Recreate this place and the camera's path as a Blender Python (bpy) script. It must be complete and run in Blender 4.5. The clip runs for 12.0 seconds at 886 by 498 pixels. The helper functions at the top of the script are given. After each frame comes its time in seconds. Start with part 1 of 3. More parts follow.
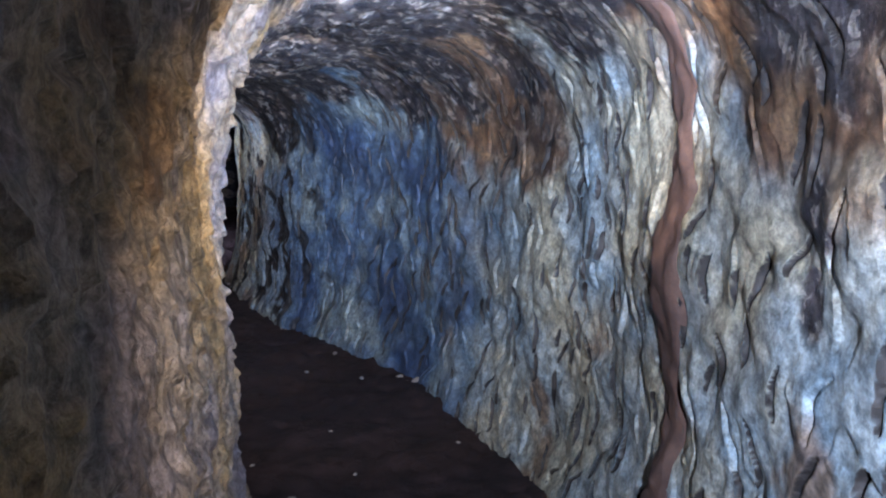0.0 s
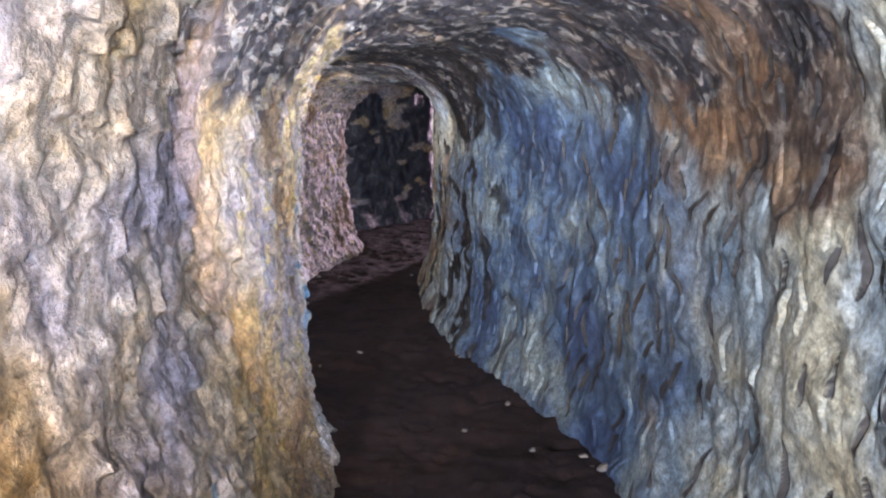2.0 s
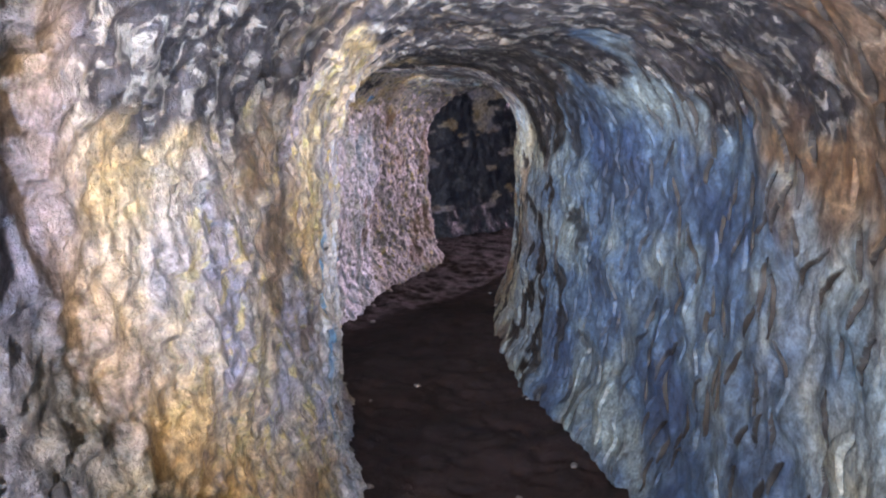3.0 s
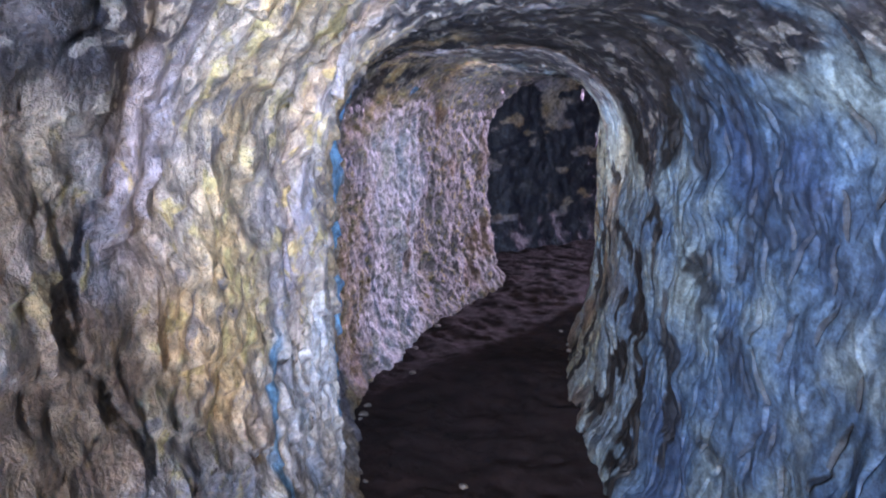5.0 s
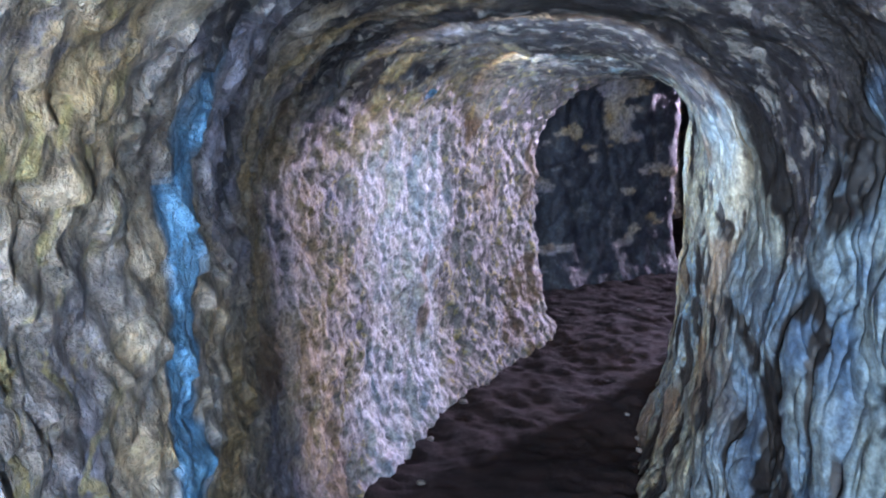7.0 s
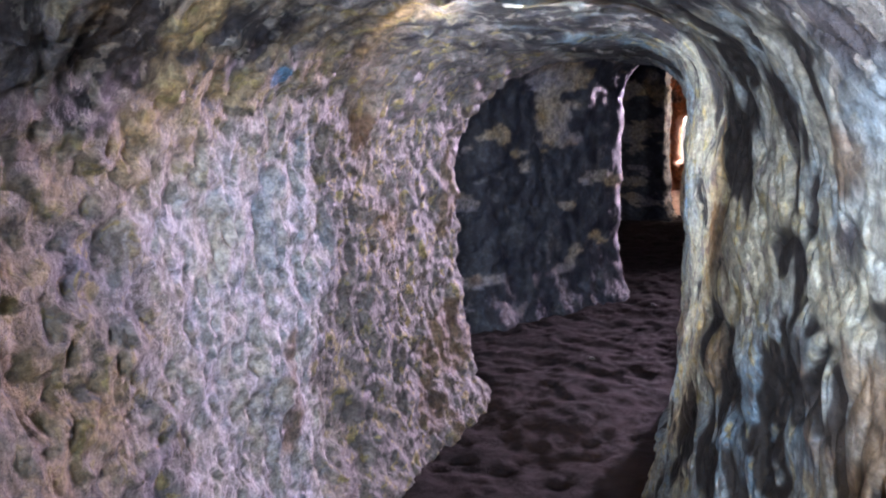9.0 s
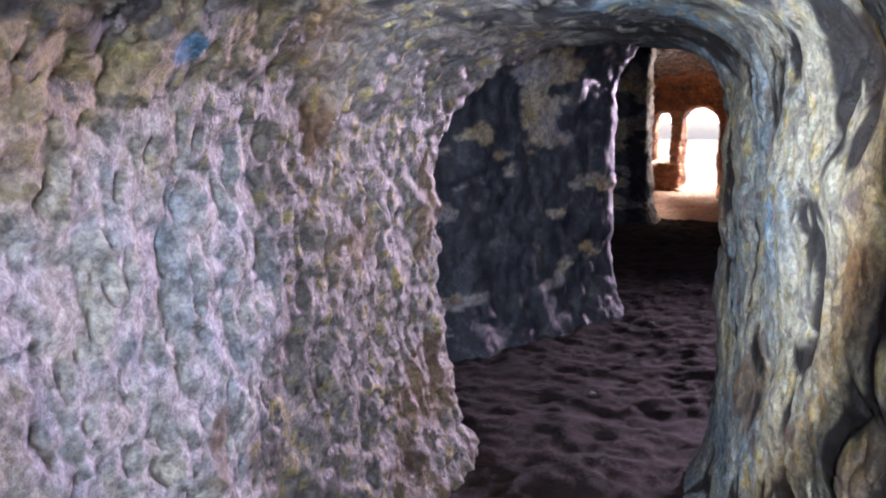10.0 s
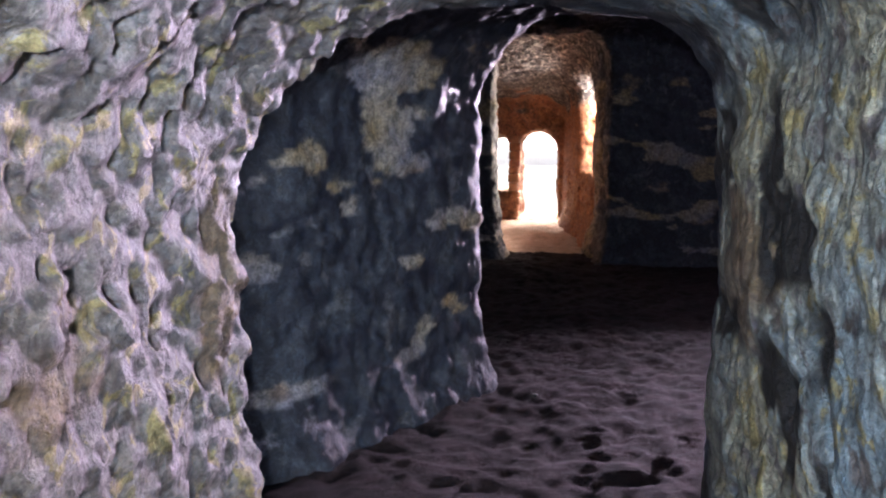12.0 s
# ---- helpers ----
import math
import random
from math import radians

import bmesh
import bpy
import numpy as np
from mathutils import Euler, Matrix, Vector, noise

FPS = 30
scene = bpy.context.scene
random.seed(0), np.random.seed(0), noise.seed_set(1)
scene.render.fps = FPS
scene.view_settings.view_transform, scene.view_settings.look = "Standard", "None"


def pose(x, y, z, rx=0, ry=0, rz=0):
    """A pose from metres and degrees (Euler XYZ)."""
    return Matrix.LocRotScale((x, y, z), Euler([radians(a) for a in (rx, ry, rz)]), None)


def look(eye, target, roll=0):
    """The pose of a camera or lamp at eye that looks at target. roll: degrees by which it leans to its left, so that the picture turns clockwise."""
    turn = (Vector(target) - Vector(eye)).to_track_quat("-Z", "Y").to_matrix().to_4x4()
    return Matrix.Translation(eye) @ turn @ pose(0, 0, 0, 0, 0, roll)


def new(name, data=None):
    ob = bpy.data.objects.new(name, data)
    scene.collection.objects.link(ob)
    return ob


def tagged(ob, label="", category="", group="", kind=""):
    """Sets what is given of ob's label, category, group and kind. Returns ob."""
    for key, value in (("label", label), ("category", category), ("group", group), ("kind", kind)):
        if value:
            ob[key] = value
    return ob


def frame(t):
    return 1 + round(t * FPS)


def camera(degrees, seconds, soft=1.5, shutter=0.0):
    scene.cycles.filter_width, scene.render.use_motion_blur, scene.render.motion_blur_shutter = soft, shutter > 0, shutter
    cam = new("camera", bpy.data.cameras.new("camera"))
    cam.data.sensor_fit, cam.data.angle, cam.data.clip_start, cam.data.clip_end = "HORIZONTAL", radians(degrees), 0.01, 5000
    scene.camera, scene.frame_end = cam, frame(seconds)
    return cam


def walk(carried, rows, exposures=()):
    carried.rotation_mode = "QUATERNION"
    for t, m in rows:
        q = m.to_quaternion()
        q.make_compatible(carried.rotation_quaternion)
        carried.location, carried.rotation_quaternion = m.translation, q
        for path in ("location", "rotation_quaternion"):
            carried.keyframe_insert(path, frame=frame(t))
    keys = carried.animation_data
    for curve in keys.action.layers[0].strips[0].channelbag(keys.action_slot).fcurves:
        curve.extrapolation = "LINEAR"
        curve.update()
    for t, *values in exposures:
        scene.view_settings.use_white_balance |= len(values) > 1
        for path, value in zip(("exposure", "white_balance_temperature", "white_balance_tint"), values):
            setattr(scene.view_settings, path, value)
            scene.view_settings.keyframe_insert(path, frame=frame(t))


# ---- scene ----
cam = camera(56.9, 12.0, soft=2.0)
METRES, EYE, TILT, LEAN, TURN = 8.6, 1.5, -8.0, 0.0, 0.0
ROWS = [
    (0.0, 0.0, 0.0, 0.0, 0.0, 0.0, -0.0),
    (0.5, 0.0159, 0.0405, 0.0088, 3.95, -1.01, 0.34),
    (1.0, 0.0216, 0.0798, 0.013, 9.95, -2.04, -0.78),
    (1.5, 0.0216, 0.1273, 0.0231, 12.01, -2.22, -1.61),
    (2.0, 0.0206, 0.1662, 0.0309, 17.37, -2.32, -2.2),
    (2.5, 0.0221, 0.2011, 0.0419, 22.11, -2.41, -3.38),
    (4.5, -0.0212, 0.3416, 0.0651, 27.16, -3.98, -4.54),
    (5.0, -0.0448, 0.38, 0.0704, 29.18, -3.89, -4.58),
    (5.5, -0.0575, 0.4186, 0.0765, 32.93, -3.72, -4.81),
    (6.0, -0.0693, 0.4574, 0.0802, 36.58, -4.06, -5.81),
    (6.5, -0.0919, 0.4961, 0.0859, 34.36, -3.83, -5.93),
    (7.0, -0.1101, 0.5305, 0.0896, 33.29, -3.7, -5.16),
    (9.0, -0.192, 0.6848, 0.1035, 27.51, -2.79, -3.29),
    (9.5, -0.2178, 0.7242, 0.1062, 26.9, -2.82, -3.33),
    (10.0, -0.2382, 0.7598, 0.1119, 25.09, -2.8, -3.01),
    (10.5, -0.2567, 0.7996, 0.1166, 23.06, -2.71, -2.83),
    (11.0, -0.2777, 0.8373, 0.1205, 16.62, -1.48, -2.8),
    (11.5, -0.2953, 0.87, 0.1239, 13.84, -0.77, -2.12),
    (12.0, -0.3039, 0.9103, 0.1244, 12.95, -0.38, -1.28),
]
EXPOSURES = [(0.0, -0.85, 5900, 26), (1.2, -0.25, 6350, 28), (2.5, -0.15, 7000, 26), (4.5, -0.12, 5900, 28), (6.0, -0.15, 5800, 20), (7.0, 0.3, 5600, 14),
             (9.0, 0.2, 6350, 22), (11.0, 0.2, 6200, 18), (12.0, 0.55, 6150, 16)]
walk(cam, [(t, pose(0, 0, EYE, TILT, LEAN, TURN) @ pose(METRES * x, METRES * y, METRES * z, 90 + pitch, roll, yaw)) for t, x, y, z, yaw, pitch, roll in ROWS], EXPOSURES)

# ---- world, sun and lamps ----
SUN_UP, SUN_TURN = 38.0, 12.0          # degrees above the horizon, and to the right of +y
world = bpy.data.worlds.new("world")
scene.world = world
world.use_nodes = True
sky = world.node_tree.nodes.new("ShaderNodeTexSky")
sky.sky_type, sky.sun_disc = "NISHITA", False
sky.sun_elevation, sky.sun_rotation = radians(SUN_UP), radians(SUN_TURN)
world.node_tree.links.new(sky.outputs[0], world.node_tree.nodes["Background"].inputs[0])
world.node_tree.nodes["Background"].inputs[1].default_value = 0.15


def lamp(name, kind, m, energy, colour, **settings):
    data = bpy.data.lights.new(name, kind)
    data.energy, data.color = energy, colour
    for key, value in settings.items():
        setattr(data, key, value)
    ob = new(name, data)
    ob.matrix_world = m
    return ob


su, st = radians(SUN_UP), radians(SUN_TURN)
sun_way = Vector((math.sin(st) * math.cos(su), math.cos(st) * math.cos(su), math.sin(su)))
lamp("sun", "SUN", look(sun_way * 40, (0, 0, 0)), 4.0, (1.0, 0.9, 0.75), angle=radians(0.5))
# daylight in the small window at the end of the hall, in the two ways out and in the slit of the end room
lamp("hall_daylight", "AREA", look((-1.2, 18.1, 1.95), (-2.9, 8.0, 0.5)), 720, (0.98, 0.8, 1.0), shape="RECTANGLE", size=0.5, size_y=0.24, spread=radians(120))
lamp("exit_daylight", "AREA", look((-4.3, 23.0, 2.35), (-4.2, 20.3, 0.0)), 1100, (1.0, 0.84, 0.68), shape="RECTANGLE", size=1.4, size_y=1.0)
lamp("slit_daylight", "AREA", look((-1.95, 19.5, 1.6), (-4.6, 19.3, 0.8)), 480, (1.0, 0.84, 0.68), shape="RECTANGLE", size=1.2, size_y=1.1)
# the walker's torch at stages of the walk: a cool beam with a warm, wider rim
# place, heading to the left of +y, rise, watts, width of the cone
for x, y, z, heading, rise, watts, wide in (
    (0.18, -0.35, 1.58, -12, -12, 1050, 68),
    (0.35, 1.15, 1.60, 15, 3, 470, 74),
    (0.26, 2.35, 1.60, 32, 2, 420, 70),
    (-0.40, 3.55, 1.58, 28, 2, 175, 70),
    (-0.70, 4.40, 1.57, 44, -6, 100, 70),
    (-1.85, 6.20, 1.55, 14, 0, 98, 78),
    (-2.66, 7.50, 1.50, -8, 0, 115, 88),
):
    m = pose(x, y, z, 90 + rise, 0, heading)
    lamp("torch_beam", "SPOT", m, watts, (0.45, 0.72, 1.0), spot_size=radians(wide), spot_blend=0.5, shadow_soft_size=0.0)
    lamp("torch_rim", "SPOT", m, watts * 0.5, (1.0, 0.76, 0.42), spot_size=radians(wide + 4), spot_blend=0.25, shadow_soft_size=0.0)


# ---- numbers of the plan: metres, seen from above ----
LEFT = [(-0.42, -2.2), (-0.42, 0.4), (-0.47, 1.4), (-0.66, 2.4), (-0.84, 3.0), (-1.14, 3.8), (-1.46, 4.6), (-2.06, 5.5),
        (-2.5, 6.05), (-2.88, 6.5), (-3.08, 7.0), (-3.25, 7.7), (-3.41, 8.4), (-3.49, 9.1), (-3.54, 9.74)]
RIGHT = [(0.72, -2.2), (0.72, 1.0), (0.66, 2.4), (0.55, 3.35), (0.3, 4.1), (-0.1, 5.05), (-0.45, 5.6), (-0.75, 5.95), (-1.0, 6.25),
         (-1.27, 6.62), (-1.62, 7.2), (-1.92, 7.9), (-2.15, 8.6), (-2.29, 9.3), (-2.41, 9.9), (-2.38, 10.25)]
TUNNEL = LEFT + [(-3.66, 10.6), (-2.3, 10.6)] + RIGHT[::-1]
HALL_A = [(-3.56, 9.77), (-4.1, 9.95), (-4.5, 10.4), (-4.5, 10.95), (-4.25, 11.0), (-4.05, 11.2), (-3.78, 11.8), (-3.46, 12.45), (-3.5, 12.75),
          (-2.9, 13.3), (-0.3, 13.3), (-0.3, 10.55), (-2.4, 10.3), (-2.8, 10.0), (-3.4, 9.8)]
HALL_B = [(-3.5, 12.6), (-4.3, 13.0), (-4.7, 14.0), (-4.8, 17.25), (-0.3, 17.25), (-0.3, 12.6)]
OUTER = LEFT + HALL_A[1:9] + [(-4.3, 13.0), (-4.7, 14.0), (-4.8, 17.25), (-4.17, 17.25), (-4.17, 17.7), (-5.0, 18.2), (-5.05, 21.6), (-3.72, 21.6),
                              (-2.95, 17.6), (-2.9, 17.25), (-0.3, 17.25), (-0.3, 10.55), (-2.4, 10.3)] + RIGHT[::-1]
DOORWAY = [(-4.17, 17.0), (-4.17, 17.8), (-2.92, 17.8), (-2.88, 17.0)]
ROOM = [(-4.3, 17.55), (-5.0, 18.2), (-5.05, 21.6), (-3.72, 21.6), (-2.95, 17.55)]
EXIT_L = [(-4.98, 21.4), (-4.98, 23.2), (-4.64, 23.2), (-4.64, 21.4)]
EXIT_R = [(-4.5, 21.4), (-4.5, 23.2), (-3.84, 23.2), (-3.84, 21.4)]
WINDOW = [(-1.5, 17.0), (-1.5, 18.6), (-0.9, 18.6), (-0.9, 17.0)]
SLIT = [(-3.4, 18.35), (-1.0, 18.9), (-1.0, 20.4), (-3.6, 19.75)]


# ---- noise on arrays of points ----
def lattice(i, j, k, seed):
    h = (i.astype(np.int64) * 374761393 + j.astype(np.int64) * 668265263 + k.astype(np.int64) * 2147483647 + seed * 974634777) & 0xFFFFFFFF
    h = ((h ^ (h >> 13)) * 1274126177) & 0xFFFFFFFF
    h = ((h ^ (h >> 15)) * 2246822519) & 0xFFFFFFFF
    return ((h ^ (h >> 16)) & 0xFFFFFF) / float(0xFFFFFF)


def soft_noise(p, seed=0):
    """Smooth noise between -1 and 1 at points p (n, 3)."""
    b = np.floor(p)
    f = p - b
    f = f * f * (3 - 2 * f)
    i, j, k = b[:, 0].astype(np.int64), b[:, 1].astype(np.int64), b[:, 2].astype(np.int64)
    out = np.zeros(len(p))
    for a in (0, 1):
        for c in (0, 1):
            for d in (0, 1):
                w = (f[:, 0] if a else 1 - f[:, 0]) * (f[:, 1] if c else 1 - f[:, 1]) * (f[:, 2] if d else 1 - f[:, 2])
                out += w * lattice(i + a, j + c, k + d, seed)
    return out * 2 - 1


def fractal(p, octaves, seed=0):
    out, gain = np.zeros(len(p)), 1.0
    for o in range(octaves):
        out += gain * soft_noise(p * 2.0 ** o + 17.3 * o, seed + o)
        gain *= 0.5
    return out


def cells(p, seed=0, flat=False):
    """For each point: distance to the nearest and second nearest scattered centre, the way from that centre, and its random number."""
    b = np.floor(p).astype(np.int64)
    fr = p - b
    f1, f2 = np.full(len(p), 9.0), np.full(len(p), 9.0)
    off, rnd = np.zeros_like(p), np.zeros(len(p))
    for a in (-1, 0, 1):
        for c in (-1, 0, 1):
            for d in ((0,) if flat else (-1, 0, 1)):
                h = ((b[:, 0] + a) * 374761393 + (b[:, 1] + c) * 668265263 + (b[:, 2] + d) * 1103515245 + seed * 974634777) & 0xFFFFFFFF
                h = ((h ^ (h >> 13)) * 1274126177) & 0xFFFFFFFF
                h = ((h ^ (h >> 15)) * 2246822519) & 0xFFFFFFFF
                h ^= h >> 16
                vx = fr[:, 0] - a - (h & 255) / 255
                vy = fr[:, 1] - c - ((h >> 8) & 255) / 255
                vz = 0 * vx if flat else fr[:, 2] - d - ((h >> 16) & 255) / 255
                dist = vx * vx + vy * vy + vz * vz
                near = dist < f1
                f2 = np.where(near, f1, np.minimum(f2, dist))
                m = np.nonzero(near)[0]
                f1[m] = dist[m]
                off[m, 0], off[m, 1], off[m, 2] = vx[m], vy[m], vz[m]
                rnd[m] = ((h[m] >> 5) & 1023) / 1023
    return np.sqrt(f1), np.sqrt(f2), off, rnd


def step(a, b, x):
    u = np.clip((x - a) / (b - a), 0, 1)
    return u * u * (3 - 2 * u)


# ---- the hollow in the rock, as a distance field ----
def line_distance(x, y, pts, closed):
    best = np.full(x.shape, 99.0)
    n = len(pts)
    for a in range(n if closed else n - 1):
        (x0, y0), (x1, y1) = pts[a], pts[(a + 1) % n]
        dx, dy = x1 - x0, y1 - y0
        u = np.clip(((x - x0) * dx + (y - y0) * dy) / (dx * dx + dy * dy), 0, 1)
        best = np.minimum(best, np.hypot(x - x0 - u * dx, y - y0 - u * dy))
    return best


def run_along(x, y, pts):
    """How far along an open line the nearest place to each point lies."""
    best, run, at = np.full(x.shape, 99.0), np.zeros(x.shape), 0.0
    for (x0, y0), (x1, y1) in zip(pts, pts[1:]):
        dx, dy = x1 - x0, y1 - y0
        size = math.hypot(dx, dy)
        u = ((x - x0) * dx + (y - y0) * dy) / (size * size)
        d = np.hypot(x - x0 - np.clip(u, 0, 1) * dx, y - y0 - np.clip(u, 0, 1) * dy)
        near = d < best
        best[near] = d[near]
        run[near] = at + np.clip(u[near], -0.1, 1.1) * size
        at += size
    return run


def plan_distance(x, y, pts):
    """Signed distance to a closed outline, negative inside."""
    inside = np.zeros(x.shape, bool)
    n = len(pts)
    for a in range(n):
        (x0, y0), (x1, y1) = pts[a], pts[(a + 1) % n]
        if y0 != y1:
            inside ^= ((y0 > y) != (y1 > y)) & (x < (x1 - x0) * (y - y0) / (y1 - y0) + x0)
    d = line_distance(x, y, pts, True)
    return np.where(inside, -d, d)


def tunnel_height(y):
    return np.interp(y, [-2, 0, 2.5, 4.2, 5.2, 6.5, 8.5, 10.2], [2.1, 2.1, 2.0, 1.93, 1.9, 1.86, 1.8, 1.76])


def tunnel_rounding(x, y):
    """Softer corners, but for a squarer one over the far end of the right-hand wall."""
    middle = np.interp(y, [6.0, 8.0, 10.0], [-1.9, -2.6, -2.95])
    return (0.5 - 0.28 * step(7.2, 8.6, y) * step(-0.1, 0.15, x - middle))[:, :, None]


# outline, ceiling height, rounding of the upper corners, height of the sill
CARVES = [
    (TUNNEL, tunnel_height, tunnel_rounding, None),
    (HALL_A, lambda y: np.interp(y, [9.8, 11, 12.6], [1.95, 2.05, 2.1]), 0.55, None),
    (HALL_B, lambda y: 2.75 + 0 * y, 0.6, None),
    (DOORWAY, lambda y: 2.6 + 0 * y, 0.45, None),
    (ROOM, lambda y: np.interp(y, [17.5, 19, 21.6], [2.75, 2.45, 1.95]), 0.4, None),
    (EXIT_L, lambda y: 1.36 + 0 * y, 0.16, 0.48),
    (EXIT_R, lambda y: 1.46 + 0 * y, 0.3, 0.02),
    (WINDOW, lambda y: 2.3 + 0 * y, 0.12, 1.7),
    (SLIT, lambda y: 2.2 + 0 * y, 0.3, 0.9),
]


def hollow(xs, ys, zs):
    gx, gy = np.meshgrid(xs, ys, indexing="ij")
    z = zs[None, None, :]
    outer = plan_distance(gx, gy, OUTER)
    # the foot of the walls runs out onto the floor
    toe = step(-0.55, -0.3, outer)[:, :, None] * 0.13 * np.exp(-np.maximum(z, 0) / 0.2)
    total = None
    for pts, height, r, sill in CARVES:
        d2 = plan_distance(gx, gy, pts)
        if d2.min() > 1.5:
            continue
        if callable(r):
            r = r(gx, gy)
        a = d2[:, :, None] + (toe if sill is None else 0) + r
        b = z - height(gy)[:, :, None] + r
        d = np.sqrt(np.maximum(a, 0) ** 2 + np.maximum(b, 0) ** 2) - r + np.minimum(np.maximum(a, b), 0)
        if sill is not None:
            d = np.maximum(d, sill - z)
        if total is None:
            total = d
        else:
            k = 0.12
            h = np.maximum(k - np.abs(total - d), 0) / k
            total = np.minimum(total, d) - h * h * k * 0.25
    return total


def surface(f, xs, ys, zs):
    """Quads along the zero of a field on a grid, facing the hollow."""
    shape = tuple(n - 1 for n in f.shape)
    pos, count = np.zeros(shape + (3,)), np.zeros(shape)
    corners = [(a, c, d) for a in (0, 1) for c in (0, 1) for d in (0, 1)]

    def at(c):
        return f[c[0]:c[0] + shape[0], c[1]:c[1] + shape[1], c[2]:c[2] + shape[2]]
    for a in corners:
        for axis in range(3):
            if a[axis]:
                continue
            e = list(a)
            e[axis] = 1
            fa, fb = at(a), at(e)
            cross = (fa < 0) != (fb < 0)
            u = np.where(cross, fa / np.where(cross, fa - fb, 1), 0)
            for n in range(3):
                pos[..., n] += np.where(cross, a[n] + (u if n == axis else 0), 0)
            count += cross
    live = count > 0
    index = np.full(shape, -1)
    index[live] = np.arange(live.sum())
    at0 = np.stack(np.nonzero(live), 1)
    p = at0 + pos[live] / count[live][:, None]
    size = np.array((xs[1] - xs[0], ys[1] - ys[0], zs[1] - zs[0]))
    verts = p * size + np.array((xs[0], ys[0], zs[0]))
    quads = []
    inner = f < 0
    for axis in range(3):
        b, c = (axis + 1) % 3, (axis + 2) % 3
        lo = [slice(None)] * 3
        hi = [slice(None)] * 3
        lo[axis], hi[axis] = slice(0, -1), slice(1, None)
        change = inner[tuple(lo)] != inner[tuple(hi)]
        ii = np.stack(np.nonzero(change), 1)
        keep = (ii[:, b] > 0) & (ii[:, c] > 0) & (ii[:, b] < shape[b]) & (ii[:, c] < shape[c])
        ii = ii[keep]
        flip = inner[tuple(lo)][tuple(ii.T)]

        def cell(db, dc):
            q = ii.copy()
            q[:, b] += db
            q[:, c] += dc
            return index[tuple(q.T)]
        quad = np.stack((cell(-1, -1), cell(0, -1), cell(0, 0), cell(-1, 0)), 1)
        quad[flip] = quad[flip][:, ::-1]
        quads.append(quad)
    return verts, np.concatenate(quads)


def mesh_of(name, verts, quads):
    me = bpy.data.meshes.new(name)
    me.vertices.add(len(verts))
    me.vertices.foreach_set("co", np.asarray(verts, np.float32).ravel())
    n = quads.shape[1]
    me.loops.add(quads.size)
    me.loops.foreach_set("vertex_index", quads.ravel().astype(np.int32))
    me.polygons.add(len(quads))
    me.polygons.foreach_set("loop_start", np.arange(len(quads), dtype=np.int32) * n)
    me.update(calc_edges=True)
    return me


def refined(verts, quads, levels):
    """The same surface, smoothed and cut finer: vertices, normals and quads."""
    me = mesh_of("rough", verts, quads)
    ob = new("rough", me)
    mod = ob.modifiers.new("finer", "SUBSURF")
    mod.levels = mod.render_levels = levels
    deps = bpy.context.evaluated_depsgraph_get()
    fine = bpy.data.meshes.new_from_object(ob.evaluated_get(deps))
    v = np.zeros(len(fine.vertices) * 3, np.float32)
    fine.vertices.foreach_get("co", v)
    nv = np.zeros(len(fine.vertices) * 3, np.float32)
    fine.vertex_normals.foreach_get("vector", nv)
    q = np.zeros(len(fine.loops), np.int32)
    fine.loops.foreach_get("vertex_index", q)
    bpy.data.objects.remove(ob)
    bpy.data.meshes.remove(me)
    bpy.data.meshes.remove(fine)
    return v.reshape(-1, 3).astype(float), nv.reshape(-1, 3).astype(float), q.reshape(-1, 4)


# ---- materials ----
def nodes_of(name):
    mat = bpy.data.materials.new(name)
    mat.use_nodes = True
    return mat, mat.node_tree, mat.node_tree.nodes["Principled BSDF"]


def texture(tree, kind, vector, **values):
    n = tree.nodes.new(kind)
    for key, value in values.items():
        n.inputs[key].default_value = value
    tree.links.new(vector, n.inputs["Vector"])
    return n


def ramp(tree, source, stops):
    n = tree.nodes.new("ShaderNodeValToRGB")
    el = n.color_ramp.elements
    while len(el) < len(stops):
        el.new(0.5)
    for e, (at, c) in zip(el, stops):
        e.position, e.color = at, (*c, 1) if len(c) == 3 else c
    tree.links.new(source, n.inputs[0])
    return n.outputs[0]


def blend(tree, fac, a, b, mode="MIX"):
    n = tree.nodes.new("ShaderNodeMix")
    n.data_type, n.blend_type = "RGBA", mode
    for sock, v in ((n.inputs[0], fac), (n.inputs[6], a), (n.inputs[7], b)):
        if isinstance(v, (int, float)):
            sock.default_value = v
        elif isinstance(v, tuple):
            sock.default_value = (*v, 1)
        else:
            tree.links.new(v, sock)
    return n.outputs[2]


def attribute(tree, name):
    n = tree.nodes.new("ShaderNodeAttribute")
    n.attribute_name = name
    return n.outputs["Fac"]


def grey(v):
    return (v, v, v)


